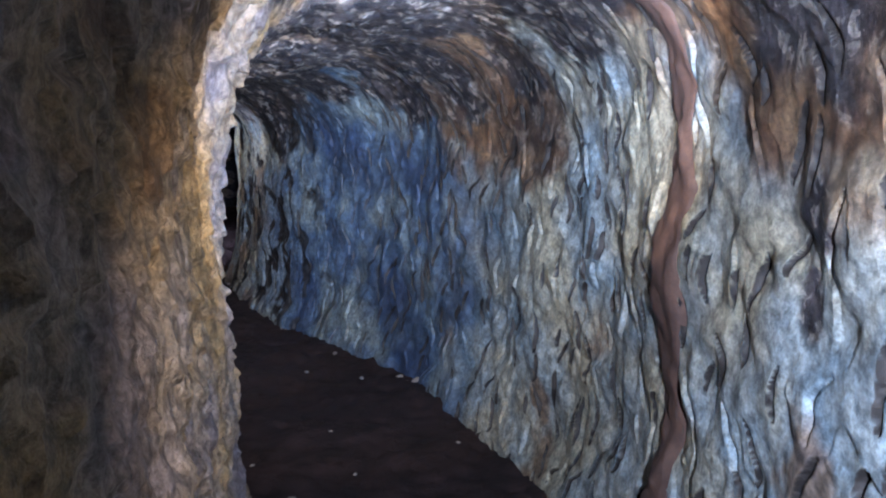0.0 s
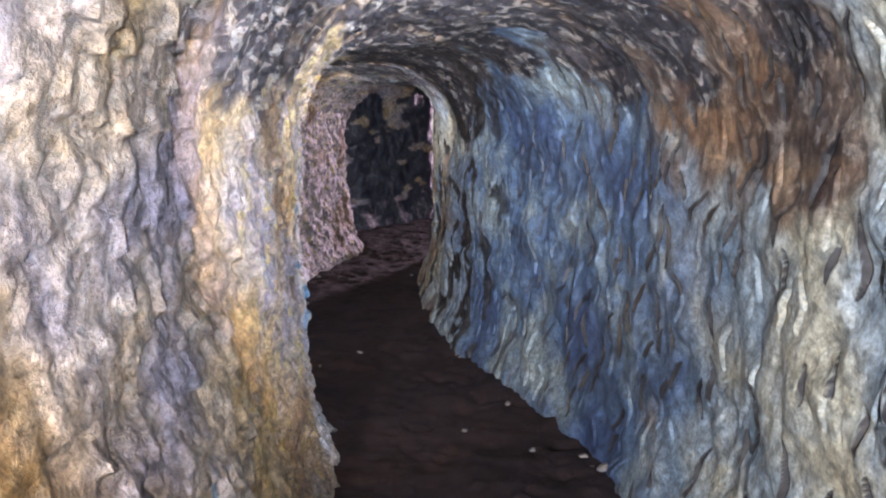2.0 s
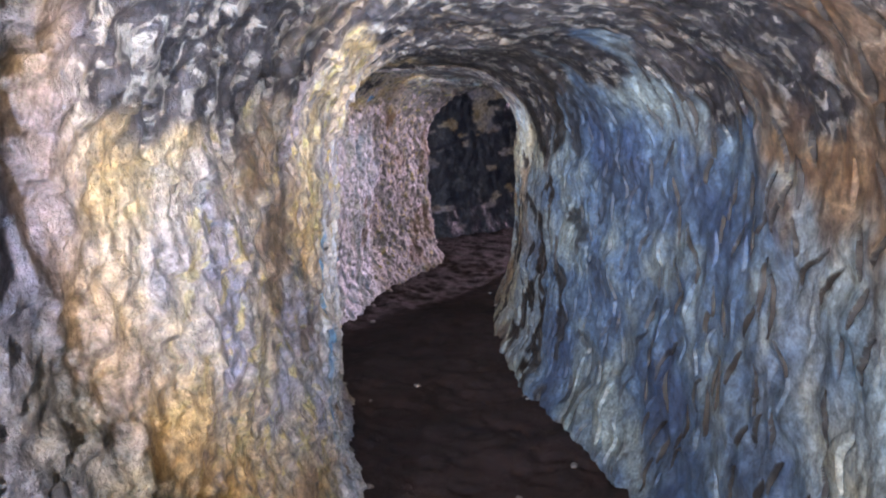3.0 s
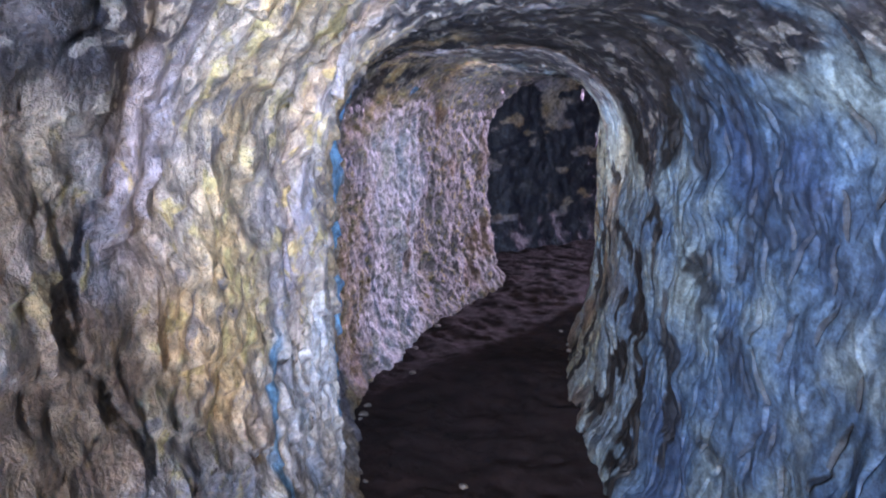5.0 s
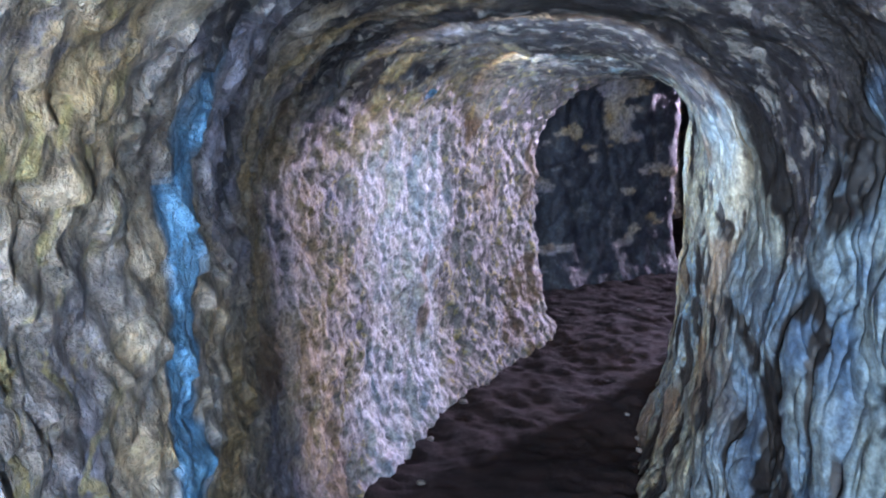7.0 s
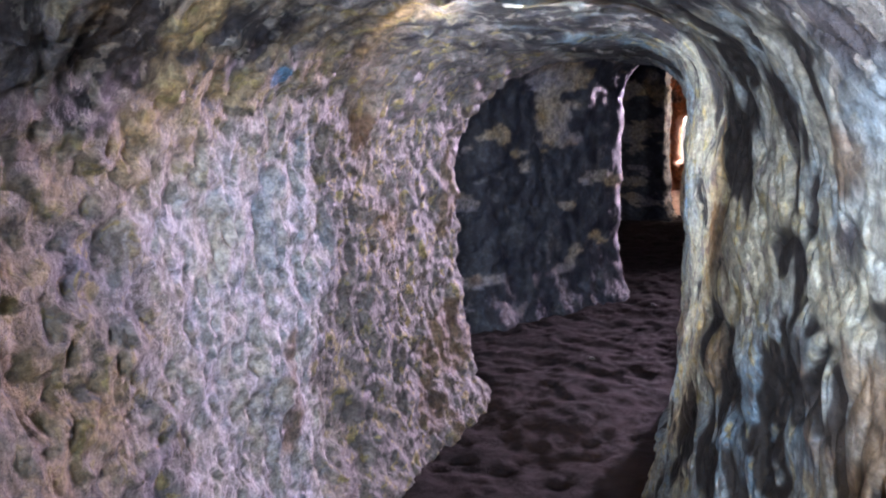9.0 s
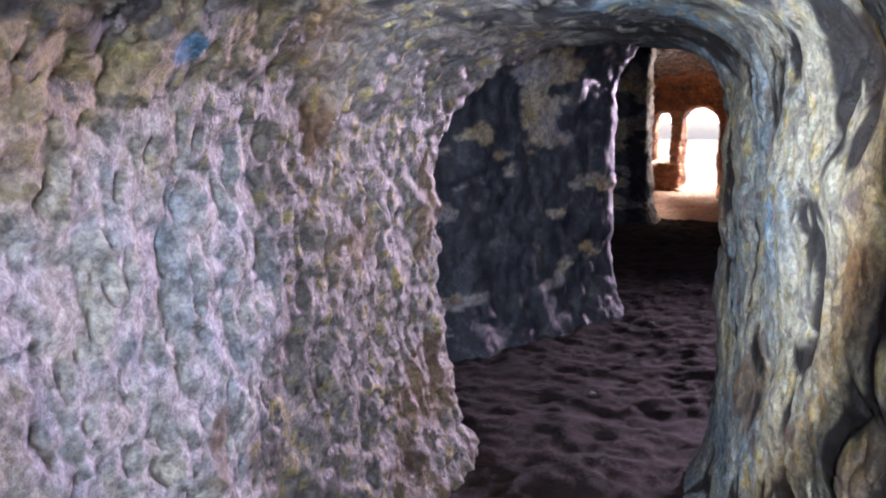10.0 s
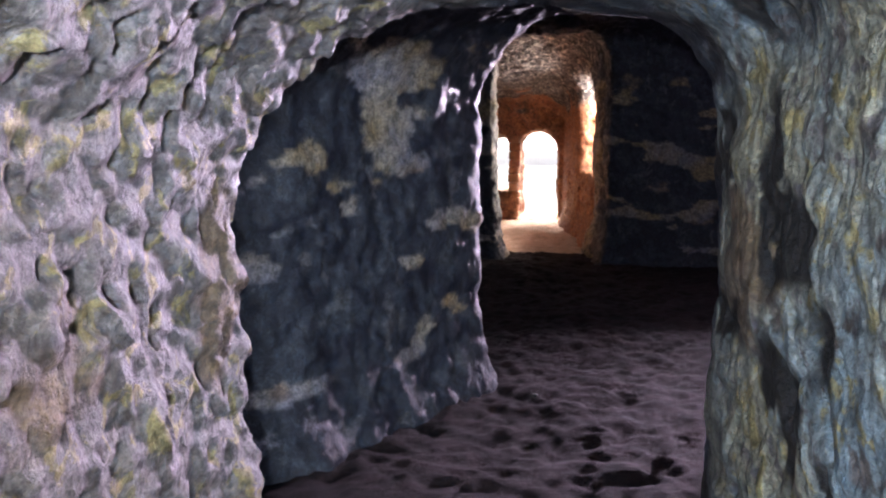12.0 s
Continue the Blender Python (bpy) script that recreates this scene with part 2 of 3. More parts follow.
def rock_material(name, dark, light):
    mat, tree, bsdf = nodes_of(name)
    pos = tree.nodes.new("ShaderNodeNewGeometry").outputs["Position"]
    wide = texture(tree, "ShaderNodeTexNoise", pos, Scale=1.7, Detail=5.0, Roughness=0.6).outputs[0]
    mid = texture(tree, "ShaderNodeTexNoise", pos, Scale=7.0, Detail=6.0, Roughness=0.65).outputs[0]
    flake = texture(tree, "ShaderNodeTexNoise", pos, Scale=15.0, Detail=5.0, Roughness=0.6, Distortion=0.6).outputs[0]
    grit = texture(tree, "ShaderNodeTexNoise", pos, Scale=27.0, Detail=6.0, Roughness=0.68).outputs[0]
    fine = texture(tree, "ShaderNodeTexNoise", pos, Scale=75.0, Detail=6.0, Roughness=0.7).outputs[0]
    # mint and cream on one side, deep blue painted for the dim light further in, lavender and tan on the other
    pale = ramp(tree, wide, [(0.36, (0.22, 0.33, 0.42)), (0.47, (0.37, 0.43, 0.44)), (0.58, (0.48, 0.46, 0.35))])
    cool = ramp(tree, wide, [(0.38, (0.065, 0.11, 0.22)), (0.50, (0.12, 0.20, 0.32)), (0.62, (0.31, 0.39, 0.41))])
    tan = ramp(tree, wide, [(0.38, (0.29, 0.28, 0.35)), (0.49, (0.43, 0.37, 0.31)), (0.60, (0.48, 0.35, 0.18))])
    base = blend(tree, attribute(tree, "cool"), pale, cool)
    base = blend(tree, attribute(tree, "tan"), base, tan)
    base = blend(tree, attribute(tree, "chalk"), base, ramp(tree, mid, [(0.36, (0.40, 0.46, 0.57)), (0.5, (0.64, 0.65, 0.69)), (0.64, (0.72, 0.69, 0.65))]))
    base = blend(tree, attribute(tree, "plum"), base, ramp(tree, mid, [(0.36, (0.18, 0.155, 0.16)), (0.64, (0.39, 0.35, 0.335))]))
    spots = blend(tree, ramp(tree, flake, [(0.37, grey(0)), (0.44, grey(1))]), (0.20, 0.175, 0.17), base)
    spots = blend(tree, ramp(tree, flake, [(0.555, grey(0)), (0.61, grey(0.85))]), spots, (0.50, 0.41, 0.17))
    base = blend(tree, attribute(tree, "mottle"), base, spots)
    ochre = blend(tree, ramp(tree, mid, [(0.35, grey(0)), (0.65, grey(1))]), dark, light)
    base = blend(tree, attribute(tree, "ochre"), base, ochre)
    base = blend(tree, attribute(tree, "blue"), base, (0.17, 0.38, 0.62))
    crust_shade = blend(tree, ramp(tree, mid, [(0.45, grey(0)), (0.62, grey(1))]), (0.018, 0.017, 0.026), (0.085, 0.075, 0.085))
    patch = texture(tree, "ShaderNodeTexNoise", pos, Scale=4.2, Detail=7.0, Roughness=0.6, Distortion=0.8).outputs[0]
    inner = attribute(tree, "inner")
    # in the hall the dark coat is deepened to blue-black for missing light
    crust_shade = blend(tree, inner, crust_shade, ramp(tree, mid, [(0.42, (0.016, 0.020, 0.040)), (0.56, (0.05, 0.06, 0.085)), (0.66, (0.11, 0.115, 0.13))]))
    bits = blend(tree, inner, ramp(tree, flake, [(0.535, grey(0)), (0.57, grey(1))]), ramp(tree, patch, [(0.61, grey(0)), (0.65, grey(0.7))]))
    crust_shade = blend(tree, bits, crust_shade, blend(tree, inner, (0.30, 0.28, 0.26), (0.17, 0.165, 0.18)))
    base = blend(tree, attribute(tree, "crust_shade"), base, crust_shade)
    # slits and cracks coloured almost black, as the shadow inside them
    base = blend(tree, attribute(tree, "crack_shade"), base, (0.018, 0.015, 0.015))
    base = blend(tree, 1.0, base, ramp(tree, grit, [(0.36, grey(0.36)), (0.58, grey(1.0))]), "MULTIPLY")
    base = blend(tree, 1.0, base, ramp(tree, fine, [(0.36, grey(0.38)), (0.64, grey(0.85))]), "MULTIPLY")
    tree.links.new(base, bsdf.inputs["Base Color"])
    tree.links.new(ramp(tree, mid, [(0.3, grey(0.44)), (0.7, grey(0.78))]), bsdf.inputs["Roughness"])
    coarse, small = tree.nodes.new("ShaderNodeBump"), tree.nodes.new("ShaderNodeBump")
    coarse.inputs["Distance"].default_value = 0.045
    small.inputs["Strength"].default_value, small.inputs["Distance"].default_value = 0.6, 0.006
    height = blend(tree, 0.45, grit, flake)
    tree.links.new(height, coarse.inputs["Height"])
    tree.links.new(ramp(tree, attribute(tree, "rough"), [(0.0, grey(0.16)), (1.0, grey(0.85))]), coarse.inputs["Strength"])
    tree.links.new(fine, small.inputs["Height"])
    tree.links.new(coarse.outputs[0], small.inputs["Normal"])
    tree.links.new(small.outputs[0], bsdf.inputs["Normal"])
    return mat


def floor_material(name, dark, light):
    mat, tree, bsdf = nodes_of(name)
    pos = tree.nodes.new("ShaderNodeNewGeometry").outputs["Position"]
    mid = texture(tree, "ShaderNodeTexNoise", pos, Scale=5.0, Detail=7.0, Roughness=0.65).outputs[0]
    fine = texture(tree, "ShaderNodeTexNoise", pos, Scale=50.0, Detail=7.0, Roughness=0.7).outputs[0]
    base = ramp(tree, mid, [(0.3, dark), (0.7, light)])
    base = blend(tree, 1.0, base, ramp(tree, fine, [(0.3, grey(0.65)), (0.7, grey(1.15))]), "MULTIPLY")
    tree.links.new(base, bsdf.inputs["Base Color"])
    bsdf.inputs["Roughness"].default_value = 0.95
    bsdf.inputs["Specular IOR Level"].default_value = 0.2
    bump = tree.nodes.new("ShaderNodeBump")
    bump.inputs["Strength"].default_value, bump.inputs["Distance"].default_value = 0.8, 0.02
    tree.links.new(fine, bump.inputs["Height"])
    tree.links.new(bump.outputs[0], bsdf.inputs["Normal"])
    return mat


ROCK = rock_material("carved_sandstone", (0.13, 0.07, 0.045), (0.33, 0.22, 0.125))
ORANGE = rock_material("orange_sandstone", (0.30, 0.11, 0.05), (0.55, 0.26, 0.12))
# one sand twice: darkened for the dim tunnel, paler where daylight falls
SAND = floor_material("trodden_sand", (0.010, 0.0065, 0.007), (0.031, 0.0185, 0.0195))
DAYLIT_SAND = floor_material("daylit_sand", (0.34, 0.24, 0.19), (0.55, 0.42, 0.34))


# ---- the carved walls ----
# stains: x, y, z, half width, half height
BLUE = [(-0.82, 2.83, 0.76, 0.035, 0.08), (-1.98, 5.46, 1.2, 0.10, 0.75), (-3.16, 7.83, 1.65, 0.04, 0.03), (-2.17, 8.6, 1.3, 0.025, 0.06),
        (-1.46, 4.5, 0.8, 0.06, 0.5), (-3.72, 11.75, 1.16, 0.03, 0.02)]
DARK = [(0.70, 1.52, 1.34, 0.11, 0.11), (0.71, 1.56, 1.18, 0.06, 0.10)]


def blot(p, marks, rough):
    out = np.zeros(len(p))
    for x, y, z, w, h in marks:
        d = np.sqrt(((p[:, 0] - x) ** 2 + (p[:, 1] - y) ** 2) / w ** 2 + ((p[:, 2] - z) / h) ** 2)
        out = np.maximum(out, step(1.1, 0.8, d + rough))
    return out


def relief(p, n):
    """How far the rock stands out of the smooth hollow at points p with normals n, and its staining and painted shade.
    """
    upright = np.sqrt(np.maximum(1 - n[:, 2] ** 2, 0))
    flat = np.maximum(np.hypot(n[:, 0], n[:, 1]), 1e-6)
    tangent = np.stack((-n[:, 1] / flat, n[:, 0] / flat, 0 * n[:, 2]), 1)
    dl = line_distance(p[:, 0], p[:, 1], LEFT, False)
    dr = line_distance(p[:, 0], p[:, 1], RIGHT, False)
    right = step(-0.15, 0.15, dl - dr) * step(10.9, 10.3, p[:, 1])
    z = p[:, 2]
    warp = np.stack([soft_noise(p * 4.1 + 5 * s, 31 + s) + 0.5 * soft_noise(p * 11 + 5 * s, 41 + s) for s in range(3)], 1) * 0.035
    picks, crack_shade = np.zeros(len(p)), np.zeros(len(p))
    m = np.nonzero(right > 0.01)[0]
    # pick marks on one side: soft pillows, each cut off short by an upright slit
    u, w = run_along(p[m, 0], p[m, 1], RIGHT), z[m]
    wu = u + 0.04 * soft_noise(np.stack((u * 4, w * 7, 0 * u), 1), 91) + 0.010 * soft_noise(np.stack((u * 14, w * 20, 0 * u), 1), 92)
    ww = w + 0.03 * soft_noise(np.stack((u * 6, w * 6, 0 * u + 5), 1), 93)
    flat_p = np.stack((wu / 0.165, ww / 0.15, 0 * u), 1)
    f1, f2, off, rnd = cells(flat_p, 5, True)
    along, rise = -off[:, 0] * 0.165, off[:, 1] * 0.15
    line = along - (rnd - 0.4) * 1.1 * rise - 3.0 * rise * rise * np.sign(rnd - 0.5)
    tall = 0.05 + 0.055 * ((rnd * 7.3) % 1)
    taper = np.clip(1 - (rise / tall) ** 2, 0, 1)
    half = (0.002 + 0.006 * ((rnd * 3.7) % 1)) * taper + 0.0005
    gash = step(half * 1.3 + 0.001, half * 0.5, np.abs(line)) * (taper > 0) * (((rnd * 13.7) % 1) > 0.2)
    lean = np.where(line < 0, np.exp(line / 0.08), -0.3 * np.exp(-line / 0.08)) * taper
    picks[m] = -0.015 * gash + 0.009 * lean + 0.013 * soft_noise(np.stack((wu / 0.11, ww / 0.10, 0 * u), 1), 9)
    picks[m] += 0.002 * soft_noise(np.stack((wu / 0.05, ww / 0.03, 0 * u), 1), 94)
    # shadow colour along each open slit
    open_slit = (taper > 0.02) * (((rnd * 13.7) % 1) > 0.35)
    crack_shade[m] = step(half + 0.007, half + 0.003, np.abs(line)) * open_slit * right[m]
    bark = step(5.3, 6.6, p[m, 1])
    # towards the end the wall is split into tall, wavy flakes like bark
    bu = wu + 0.018 * np.sin(ww * 17 + 3 * soft_noise(np.stack((u * 5, w * 3, 0 * u), 1), 95))
    big = np.abs(soft_noise(np.stack((bu / 0.15, ww / 0.30, 0 * u), 1), 96) + 0.22 * soft_noise(np.stack((bu / 0.03, ww / 0.06, 0 * u), 1), 97))
    thin = np.abs(soft_noise(np.stack((bu / 0.036, ww / 0.12, 0 * u + 3), 1), 98))
    broken = step(-0.25, 0.05, soft_noise(np.stack((u / 0.12, w / 0.16, 0 * u), 1), 99))
    picks[m] *= 1 - 0.55 * bark
    picks[m] += bark * (0.018 * np.sqrt(big) - 0.015 * np.exp(-big / 0.2) * broken - 0.008 * np.exp(-thin / 0.12))
    # the gaps between flakes are painted with shadow too
    crack_shade[m] = np.maximum(crack_shade[m] * (1 - bark), bark * step(0.36, 0.27, big) * broken * right[m])
    # chips and shards on the other side
    chips, pits, ridges = np.zeros(len(p)), np.zeros(len(p)), np.zeros(len(p))
    m = np.nonzero((right < 0.99) | (upright < 0.9))[0]
    size = np.array((0.065, 0.065, 0.09))
    g1, g2, goff, grnd = cells((p[m] + warp[m]) / size, 11)
    lean = -tangent[m] * 0.45 + np.array((0, 0, -0.55))
    chips[m] = (goff * size * lean).sum(1) * (0.12 + 0.34 * grnd) + 0.007 * (grnd - 0.5)
    pits[m] = -0.018 * step(0.42, 0.2, g1) * (grnd > 0.45)
    ridges[m] = 0.014 * (1 - 2 * np.abs(soft_noise((p[m] + warp[m]) / np.array((0.10, 0.10, 0.4)), 17)))
    left_end = (1 - right) * step(6.2, 7.2, p[:, 1])
    out = upright * (right * picks + (1 - right) * (1 - left_end) * chips + left_end * (0.7 * chips + pits + ridges))
    out += (1 - upright) * 0.55 * chips
    out *= 1 - 0.85 * step(10.2, 10.9, p[:, 1]) * step(13.0, 12.7, p[:, 1]) * step(-3.0, -3.3, p[:, 0])
    lumps = fractal(p * 1.7, 3, 50)
    out += 0.035 * lumps + 0.012 * fractal(p * 8.0, 3, 60) + (1 - right) * (0.010 * soft_noise(p * np.array((16.0, 16.0, 24.0)), 66) + 0.006 * soft_noise(p * 38.0, 67) + 0.010 * fractal(p * 11.0, 2, 68))
    spread = fractal(p * 3.0, 5, 70)
    streak = fractal(p * np.array((2.2, 2.2, 6.0)), 5, 75)
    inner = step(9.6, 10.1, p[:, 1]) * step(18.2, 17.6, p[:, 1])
    crust_shade = step(-0.05, 0.12, z - (tunnel_height(p[:, 1]) - 0.3) + 0.33 * spread - 0.04 - 0.16 * step(6.8, 8.5, p[:, 1]) - 0.15 * (1 - right) * step(6.0, 7.0, p[:, 1]))
    # over most hall walls: a real coat with the hall's shade painted in
    crust_shade = np.maximum(crust_shade, inner * step(-0.30, -0.18, streak + 0.40 * (1.2 - z)))
    far_side = step(4.1, 4.7, p[:, 1] + 0.25 * spread) * step(7.4, 6.4, p[:, 1] + 0.25 * spread)
    brown = step(0.25, -0.1, np.abs(p[:, 1] - 4.0 + 0.3 * spread) - 0.6) * step(1.22, 1.38, z + 0.25 * spread) * right
    ochre = np.clip(0.8 * step(0.45, 0.75, fractal(p * 2.6 + 40, 5, 80)) * (1 - right * far_side) + brown + step(1.35, 1.6, z + 0.2 * spread) * step(3.0, 1.8, p[:, 1]) * right, 0, 1)
    crust_shade = np.clip(crust_shade + 0.55 * brown * step(-0.6, 0.3, streak) + blot(p, DARK, 0.5 * spread), 0, 1)
    # blue put into the rock where the torchlight fades
    cool = np.clip(right * far_side + 0.5 * (1 - right) * step(5.3, 5.6, p[:, 1]) * step(6.7, 6.2, p[:, 1]), 0, 1)
    mottle = np.clip((1 - right) * np.maximum(step(2.8, 3.6, p[:, 1]) * step(5.4, 5.1, p[:, 1]), step(6.3, 7.2, p[:, 1])) + right * step(6.8, 8.0, p[:, 1]), 0, 1)
    run = p[:, 1] + 0.15 * spread
    chalk = np.maximum(step(7.15, 7.45, run) * step(8.4, 8.15, run) * step(1.6, 1.35, z + 0.15 * spread), step(4.2, 4.6, run) * step(5.55, 5.35, run) * step(1.3, 0.85, z + 0.3 * spread)) * (1 - right)
    plum = step(8.15, 8.45, run) * step(10.2, 9.9, p[:, 1]) * (1 - right)
    mottle *= 1 - 0.85 * chalk
    return out, {"chalk": chalk, "plum": plum, "cool": cool, "tan": 1 - right, "inner": inner, "mottle": mottle * (1 - inner), "rough": np.clip(np.maximum((1 - right) * (1 - 0.6 * chalk), np.maximum(mottle, crust_shade)) * (1 - 0.5 * inner), 0, 1), "crust_shade": crust_shade, "ochre": ochre, "blue": blot(p, BLUE, 0.35 * spread), "crack_shade": crack_shade}


def rock_part(name, label, v, q, stains_and_shade, faces, material=ROCK):
    used = np.unique(q[faces])
    back = np.full(len(v), -1)
    back[used] = np.arange(len(used))
    me = mesh_of(name, v[used], back[q[faces]])
    me.polygons.foreach_set("use_smooth", np.ones(len(me.polygons), bool))
    for key, values in stains_and_shade.items():
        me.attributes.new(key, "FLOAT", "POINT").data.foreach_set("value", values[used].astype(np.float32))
    me.materials.append(material)
    return tagged(new(name, me), label, kind="structure")


def hewn(v, q, levels):
    v, n, q = refined(v, q, levels)
    out, stains_and_shade = relief(v, n)
    return v + n * out[:, None], n, q, stains_and_shade


def rough_hollow(x0, x1, y0, y1, z1, cell):
    xs, ys, zs = np.arange(x0, x1, cell), np.arange(y0, y1, cell), np.arange(-0.12, z1, cell)
    return surface(hollow(xs, ys, zs), xs, ys, zs)


def carve(x0, x1, y0, y1, z1, cell, levels):
    return hewn(*rough_hollow(x0, x1, y0, y1, z1, cell), levels)


def widened(q, chosen, rings):
    """The chosen quads and some rings of neighbours."""
    for r in range(rings):
        mark = np.zeros(q.max() + 1, bool)
        mark[q[chosen]] = True
        chosen = mark[q].any(1)
    return chosen


def sub_mesh(v, q, chosen):
    used = np.unique(q[chosen])
    back = np.full(len(v), -1)
    back[used] = np.arange(len(used))
    return v[used], back[q[chosen]]


rv, rq = rough_hollow(-4.0, 1.1, -2.45, 10.36, 2.4, 0.044)
mid = rv[rq].mean(1)
a, b, c = rv[rq[:, 0]], rv[rq[:, 1]], rv[rq[:, 2]]
face = np.cross(b - a, c - a)
face /= np.linalg.norm(face, axis=1)[:, None] + 1e-9
leftish = line_distance(mid[:, 0], mid[:, 1], LEFT, False) < line_distance(mid[:, 0], mid[:, 1], RIGHT, False)
over = face[:, 2] < -0.75
finest = ~over & ~leftish & (mid[:, 1] > 1.0)
v, n, q, stains_and_shade = hewn(*sub_mesh(rv, rq, widened(rq, finest, 1)), 3)
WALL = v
rock_part("wall_right", "blue-grey sandstone tunnel wall covered in pick marks", v, q, stains_and_shade, np.ones(len(q), bool))
v, n, q, stains_and_shade = hewn(*sub_mesh(rv, rq, ~over & leftish), 2)
rock_part("wall_left", "pale carved sandstone tunnel wall with chipped surface", v, q, stains_and_shade, np.ones(len(q), bool))
v, n, q, stains_and_shade = hewn(*sub_mesh(rv, rq, widened(rq, over, 2)), 2)
rock_part("ceiling", "soot-darkened carved rock tunnel ceiling", v, q, stains_and_shade, np.ones(len(q), bool))
v, n, q, stains_and_shade = hewn(*sub_mesh(rv, rq, widened(rq, ~over & ~leftish & ~finest, 1)), 1)
rock_part("wall_back", "rough sandstone tunnel wall", v, q, stains_and_shade, np.ones(len(q), bool))
v, n, q, stains_and_shade = carve(-5.6, 0.1, 10.3, 18.3, 3.1, 0.045, 1)
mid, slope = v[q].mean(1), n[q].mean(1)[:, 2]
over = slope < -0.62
rock_part("wall_hall", "dark rough rock wall of an inner hall", v, q, stains_and_shade, ~over)
rock_part("ceiling_hall", "dark rough rock ceiling of an inner hall", v, q, stains_and_shade, over)
v, n, q, stains_and_shade = carve(-5.6, -1.9, 18.2, 22.3, 3.1, 0.045, 1)
stains_and_shade["ochre"] = np.clip(stains_and_shade["ochre"] + 1.0, 0, 1)
mid, slope = v[q].mean(1), n[q].mean(1)[:, 2]
over = slope < -0.62
rock_part("wall_end_room", "orange sandstone wall lit by daylight", v, q, stains_and_shade, ~over, ORANGE)
rock_part("ceiling_end_room", "orange sandstone ceiling lit by daylight", v, q, stains_and_shade, over, ORANGE)


# ---- the floor ----
def build_floor():
    h = 0.025
    xs, ys = np.arange(-5.6, 1.7, h), np.arange(-2.5, 23.0, h)
    gx, gy = np.meshgrid(xs, ys, indexing="ij")
    near = np.full(gx.shape, 9.0)
    for pts, height, r, sill in CARVES:
        near = np.minimum(near, plan_distance(gx, gy, pts))
    p = np.stack((gx.ravel(), gy.ravel(), 0 * gx.ravel()), 1)
    z = 0.03 * fractal(p * 1.3, 3, 90) + 0.018 * fractal(p * 6.5, 4, 95) + 0.009 * fractal(p * 19.0, 2, 98) - 0.02
    f1, f2, off, rnd = cells(p / np.array((0.12, 0.10, 1.0)), 21)
    z -= 0.02 * step(0.5, 0.2, f1) * (rnd > 0.5)
    p[:, 2] = z
    keep = near < 0.3
    idx = np.arange(gx.size).reshape(gx.shape)
    quads = np.stack((idx[:-1, :-1], idx[1:, :-1], idx[1:, 1:], idx[:-1, 1:]), -1)[keep[:-1, :-1]]
    global FLOOR
    FLOOR = p
    # past here the floor takes the paler, daylit colour
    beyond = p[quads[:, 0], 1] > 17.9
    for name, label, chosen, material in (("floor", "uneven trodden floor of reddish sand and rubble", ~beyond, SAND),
                                          ("floor_end_room", "sand floor coloured paler for the daylight on it", beyond, DAYLIT_SAND)):
        used = np.unique(quads[chosen])
        back = np.full(len(p), -1)
        back[used] = np.arange(len(used))
        me = mesh_of(name, p[used], back[quads[chosen]])
        me.polygons.foreach_set("use_smooth", np.ones(len(me.polygons), bool))
        me.materials.append(material)
        tagged(new(name, me), label, kind="structure")


build_floor()
# ---- loose and added things ----
def part(name, bm, material, parent=None, label=""):
    me = bpy.data.meshes.new(name)
    bm.to_mesh(me)
    bm.free()
    for poly in me.polygons:
        poly.use_smooth = True
    me.materials.append(material)
    ob = new(name, me)
    ob.parent = parent
    return tagged(ob, label) if label else ob


def plain_rock(name, light, dark, scale):
    mat, tree, bsdf = nodes_of(name)
    pos = tree.nodes.new("ShaderNodeNewGeometry").outputs["Position"]
    mid = texture(tree, "ShaderNodeTexNoise", pos, Scale=scale, Detail=6.0, Roughness=0.65).outputs[0]
    fine = texture(tree, "ShaderNodeTexNoise", pos, Scale=scale * 9, Detail=5.0, Roughness=0.7).outputs[0]
    base = ramp(tree, mid, [(0.35, dark), (0.65, light)])
    base = blend(tree, 1.0, base, ramp(tree, fine, [(0.3, grey(0.7)), (0.7, grey(1.1))]), "MULTIPLY")
    tree.links.new(base, bsdf.inputs["Base Color"])
    bsdf.inputs["Roughness"].default_value = 0.6
    bump = tree.nodes.new("ShaderNodeBump")
    bump.inputs["Strength"].default_value, bump.inputs["Distance"].default_value = 0.5, 0.004
    tree.links.new(fine, bump.inputs["Height"])
    tree.links.new(bump.outputs[0], bsdf.inputs["Normal"])
    return mat


CLAY = plain_rock("brown_clay", (0.095, 0.055, 0.042), (0.04, 0.024, 0.022), 9.0)
STONE = plain_rock("pale_stone", (0.20, 0.18, 0.17), (0.08, 0.07, 0.065), 14.0)
PALE = plain_rock("bleached_sand", (0.75, 0.68, 0.58), (0.6, 0.53, 0.44), 2.0)
BLOCK = plain_rock("orange_block", (0.5, 0.27, 0.14), (0.28, 0.13, 0.07), 6.0)


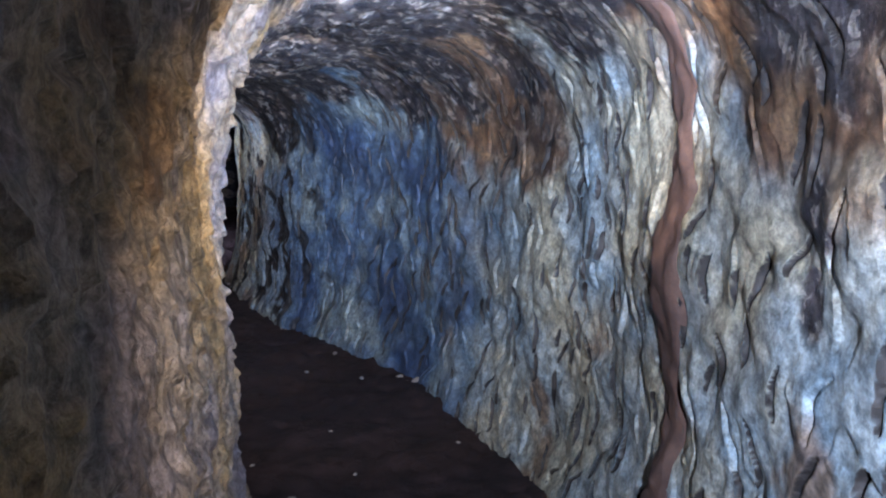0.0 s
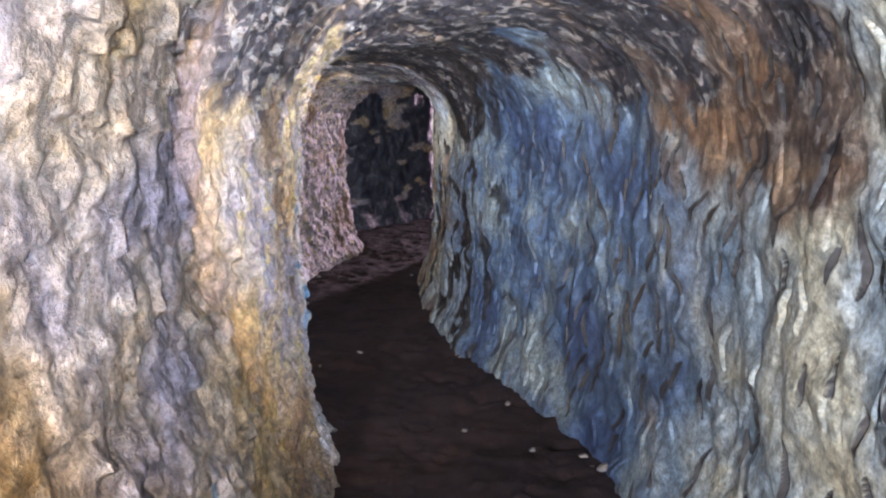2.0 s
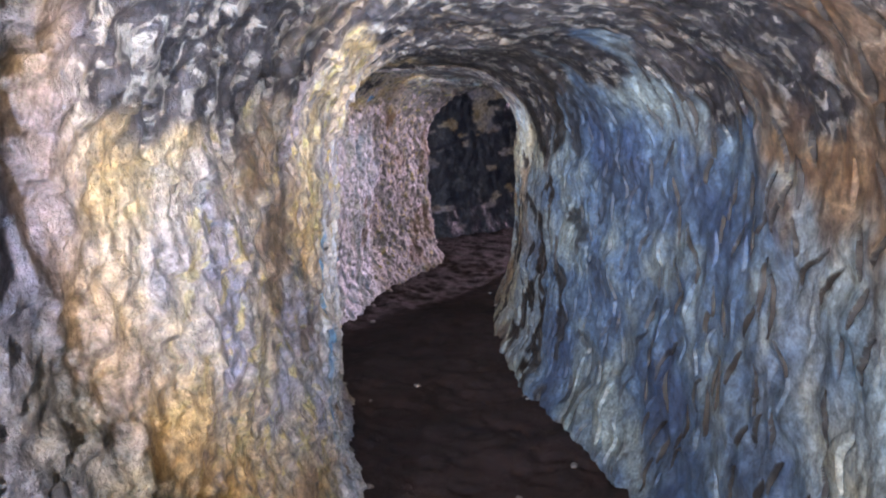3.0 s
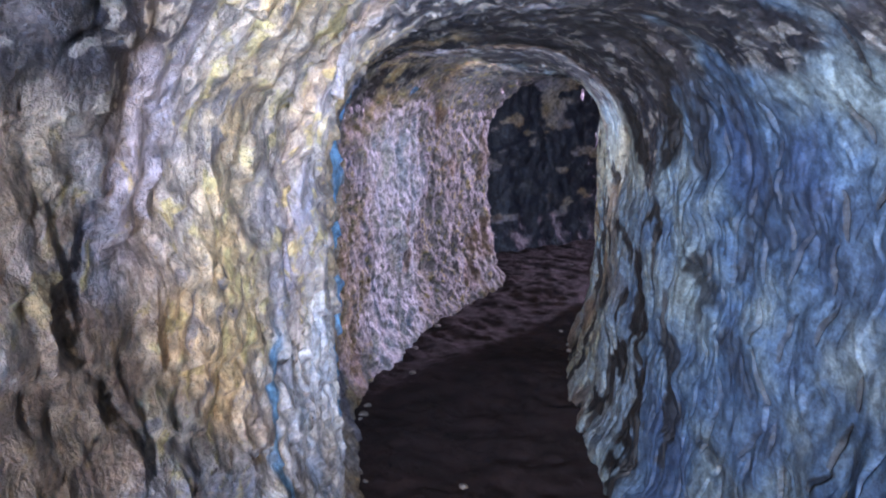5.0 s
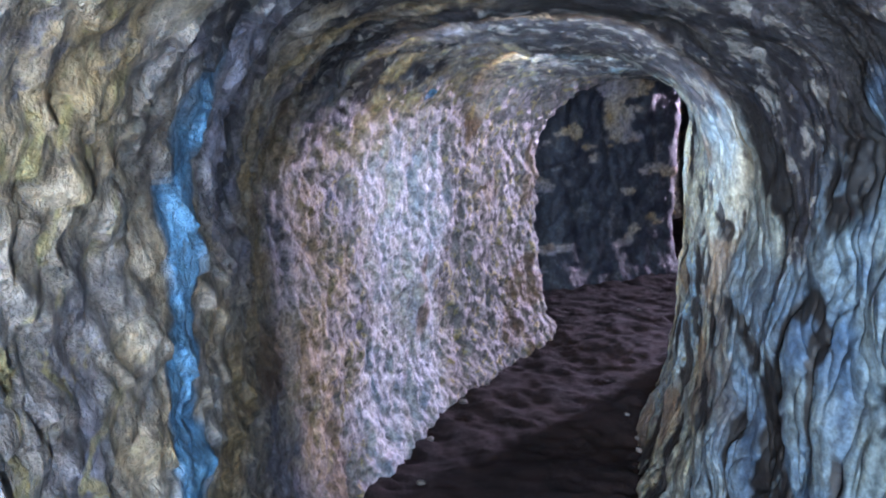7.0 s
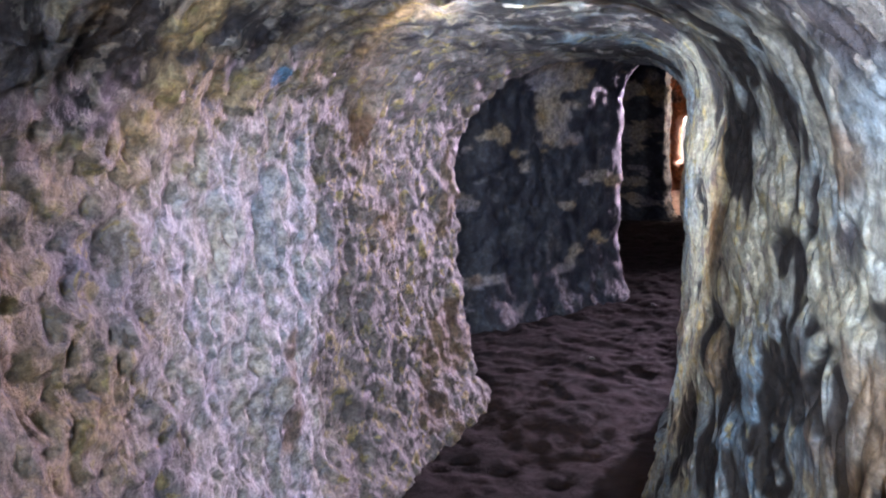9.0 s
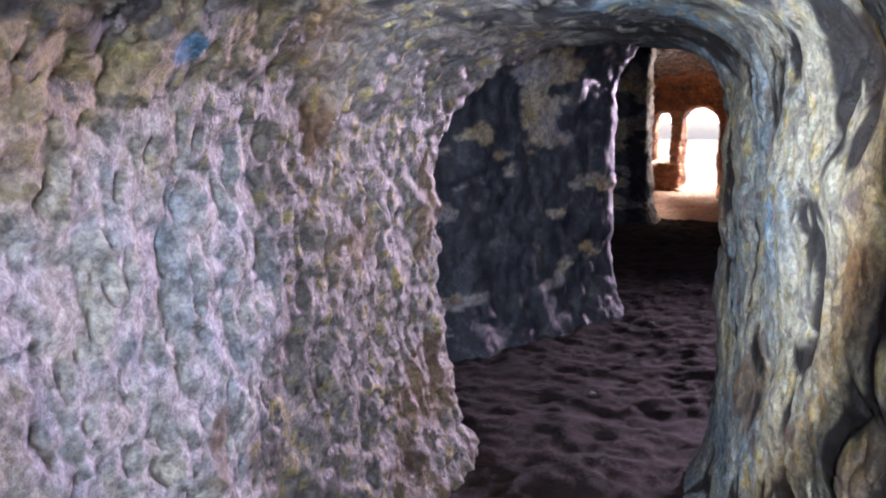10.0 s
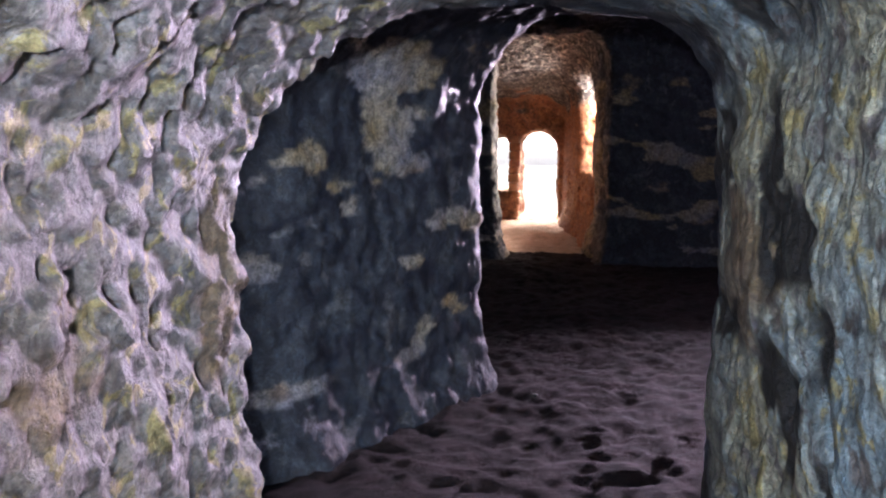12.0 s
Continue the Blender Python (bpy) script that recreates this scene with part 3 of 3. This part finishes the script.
def clay_seam():
    """An upright band of clay in the wall, with a rounded, uneven face."""
    bm = bmesh.new()
    rows = []
    near = WALL[np.abs(WALL[:, 1] - 2.28) < 0.5][::5]
    for i in range(90):
        z = -0.03 + i * 0.0225
        sway = 0.03 * math.sin(z * 2.3 + 0.6) + 0.012 * math.sin(z * 9.0)
        ring = []
        wide = 0.105 + 0.016 * math.sin(z * 7.1) + 0.012 * math.sin(z * 19.0 + 1)
        for j in range(17):
            u = j / 8 - 1
            y = 2.28 + sway + u * wide + 0.004 * noise.noise((z * 30, j, 0))
            d = (near[:, 1] - y) ** 2 + (near[:, 2] - z) ** 2
            x = near[np.argsort(d)[:14], 0].mean()
            lift = 0.045 * math.sqrt(max(0, 1 - u * u)) - 0.022 + 0.016 * noise.noise((z * 11, u * 2, 3.0)) + 0.007 * noise.noise((z * 30, u * 4, 8.0))
            ring.append(bm.verts.new((x - lift, y, z)))
        rows.append(ring)
    for a, b in zip(rows, rows[1:]):
        for j in range(16):
            bm.faces.new((a[j], a[j + 1], b[j + 1], b[j]))
    tagged(part("clay_seam", bm, CLAY), "brown upright clay seam in the pale tunnel wall", "clay seam")


def stone(size, seed):
    bm = bmesh.new()
    bmesh.ops.create_icosphere(bm, subdivisions=3, radius=1.0)
    flat = 0.45 + 0.3 * ((seed * 0.37) % 1)
    for v in bm.verts:
        k = 1 + 0.45 * noise.noise(v.co * 0.9 + Vector((seed * 3.1, 0, 0))) + 0.16 * noise.noise(v.co * 2.6 + Vector((0, seed * 1.7, 0)))
        v.co = Vector((v.co.x * k, v.co.y * k * 0.75, max(v.co.z, -0.55) * k * flat)) * size
    return bm


def scatter_stones():
    rng = random.Random(7)
    kinds = [stone(1.0, i) for i in range(6)]
    meshes = []
    for bm in kinds:
        ob = part("stone", bm, STONE)
        meshes.append(ob.data)
        bpy.data.objects.remove(ob)
    spots = [(-0.16, 4.85, 0.034), (-0.27, 4.98, 0.022), (-0.52, 5.05, 0.018)]
    while len(spots) < 30:
        y = rng.uniform(2.6, 13.2)
        lx = np.interp(y, [a[1] for a in LEFT], [a[0] for a in LEFT])
        rx = np.interp(y, [a[1] for a in RIGHT], [a[0] for a in RIGHT])
        if y > 9.7:
            lx, rx = -3.3, -2.4
        side = rng.choice((0.12, 0.2, 0.8, 0.88, rng.random()))
        spots.append((lx + (rx - lx) * side, y, rng.uniform(0.010, 0.026)))
    for x, y, size in spots:
        ob = new("stone", rng.choice(meshes))
        d = (FLOOR[:, 0] - x) ** 2 + (FLOOR[:, 1] - y) ** 2
        z = FLOOR[d.argmin(), 2]
        ob.matrix_world = pose(x, y, z + size * 0.22, 0, 0, rng.uniform(0, 360)) @ Matrix.Diagonal((size, size, size, 1))
        tagged(ob, "small pale stone lying on the sandy floor" if size < 0.03 else "broken pale rock at the foot of the wall", "stone", "stones on the tunnel floor")


clay_seam()
scatter_stones()


def masonry():
    """The low wall of blocks in one way out and the slim pier of blocks beside it."""
    rng = random.Random(3)
    wall = tagged(new("block_wall"), "low wall of rough orange stone blocks in the exit", "wall")
    wall.location = (-4.81, 21.9, 0)
    pier = tagged(new("stone_pier"), "slim pier of stacked orange stone between two exits", "pier")
    pier.location = (-4.57, 21.75, 0)

    def block(parent, x, z, w, d, h):
        bm = bmesh.new()
        bmesh.ops.create_cube(bm, size=1.0)
        bmesh.ops.bevel(bm, geom=bm.edges[:], offset=0.08, segments=1, affect="EDGES")
        for v in bm.verts:
            v.co = Vector((v.co.x * w, v.co.y * d, v.co.z * h)) + 0.008 * noise.noise_vector(v.co * 3 + Vector((x * 9, z * 9, 0)))
        ob = part("block", bm, BLOCK, parent)
        ob.location = (x, rng.uniform(-0.02, 0.02), z)
    for row in range(4):
        for x in ((-0.11, 0.08) if row % 2 else (-0.14, 0.0, 0.13)):
            block(wall, x + rng.uniform(-0.01, 0.01), 0.06 + row * 0.118, 0.19 if row % 2 else 0.135, 0.28, 0.112)
    z = 0.0
    while z < 1.4:
        h = rng.uniform(0.08, 0.15)
        block(pier, rng.uniform(-0.015, 0.015), z + h / 2, rng.uniform(0.14, 0.2), 0.3, h - 0.006)
        z += h


masonry()
# a curved sheet that glows by itself, in place of the sunlit distance
mat = bpy.data.materials.new("backdrop_glow")
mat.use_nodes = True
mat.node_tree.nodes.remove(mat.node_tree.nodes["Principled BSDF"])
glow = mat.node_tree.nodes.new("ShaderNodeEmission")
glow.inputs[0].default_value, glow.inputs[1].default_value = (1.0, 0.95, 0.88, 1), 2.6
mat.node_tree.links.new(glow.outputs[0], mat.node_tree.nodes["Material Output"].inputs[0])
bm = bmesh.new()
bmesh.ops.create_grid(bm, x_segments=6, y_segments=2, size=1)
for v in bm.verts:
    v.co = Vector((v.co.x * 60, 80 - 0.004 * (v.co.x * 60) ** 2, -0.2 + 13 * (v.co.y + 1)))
backdrop = tagged(part("backdrop", bm, mat), "glowing backdrop in place of the bright distance outside the cave", kind="structure")

bm = bmesh.new()
bmesh.ops.create_grid(bm, x_segments=8, y_segments=8, size=400)
me = bpy.data.meshes.new("ground")
bm.to_mesh(me)
me.materials.append(PALE)
ground = tagged(new("ground", me), "bare sandy ground outside the cave", kind="structure")
ground.location = (0, 0, -0.2)
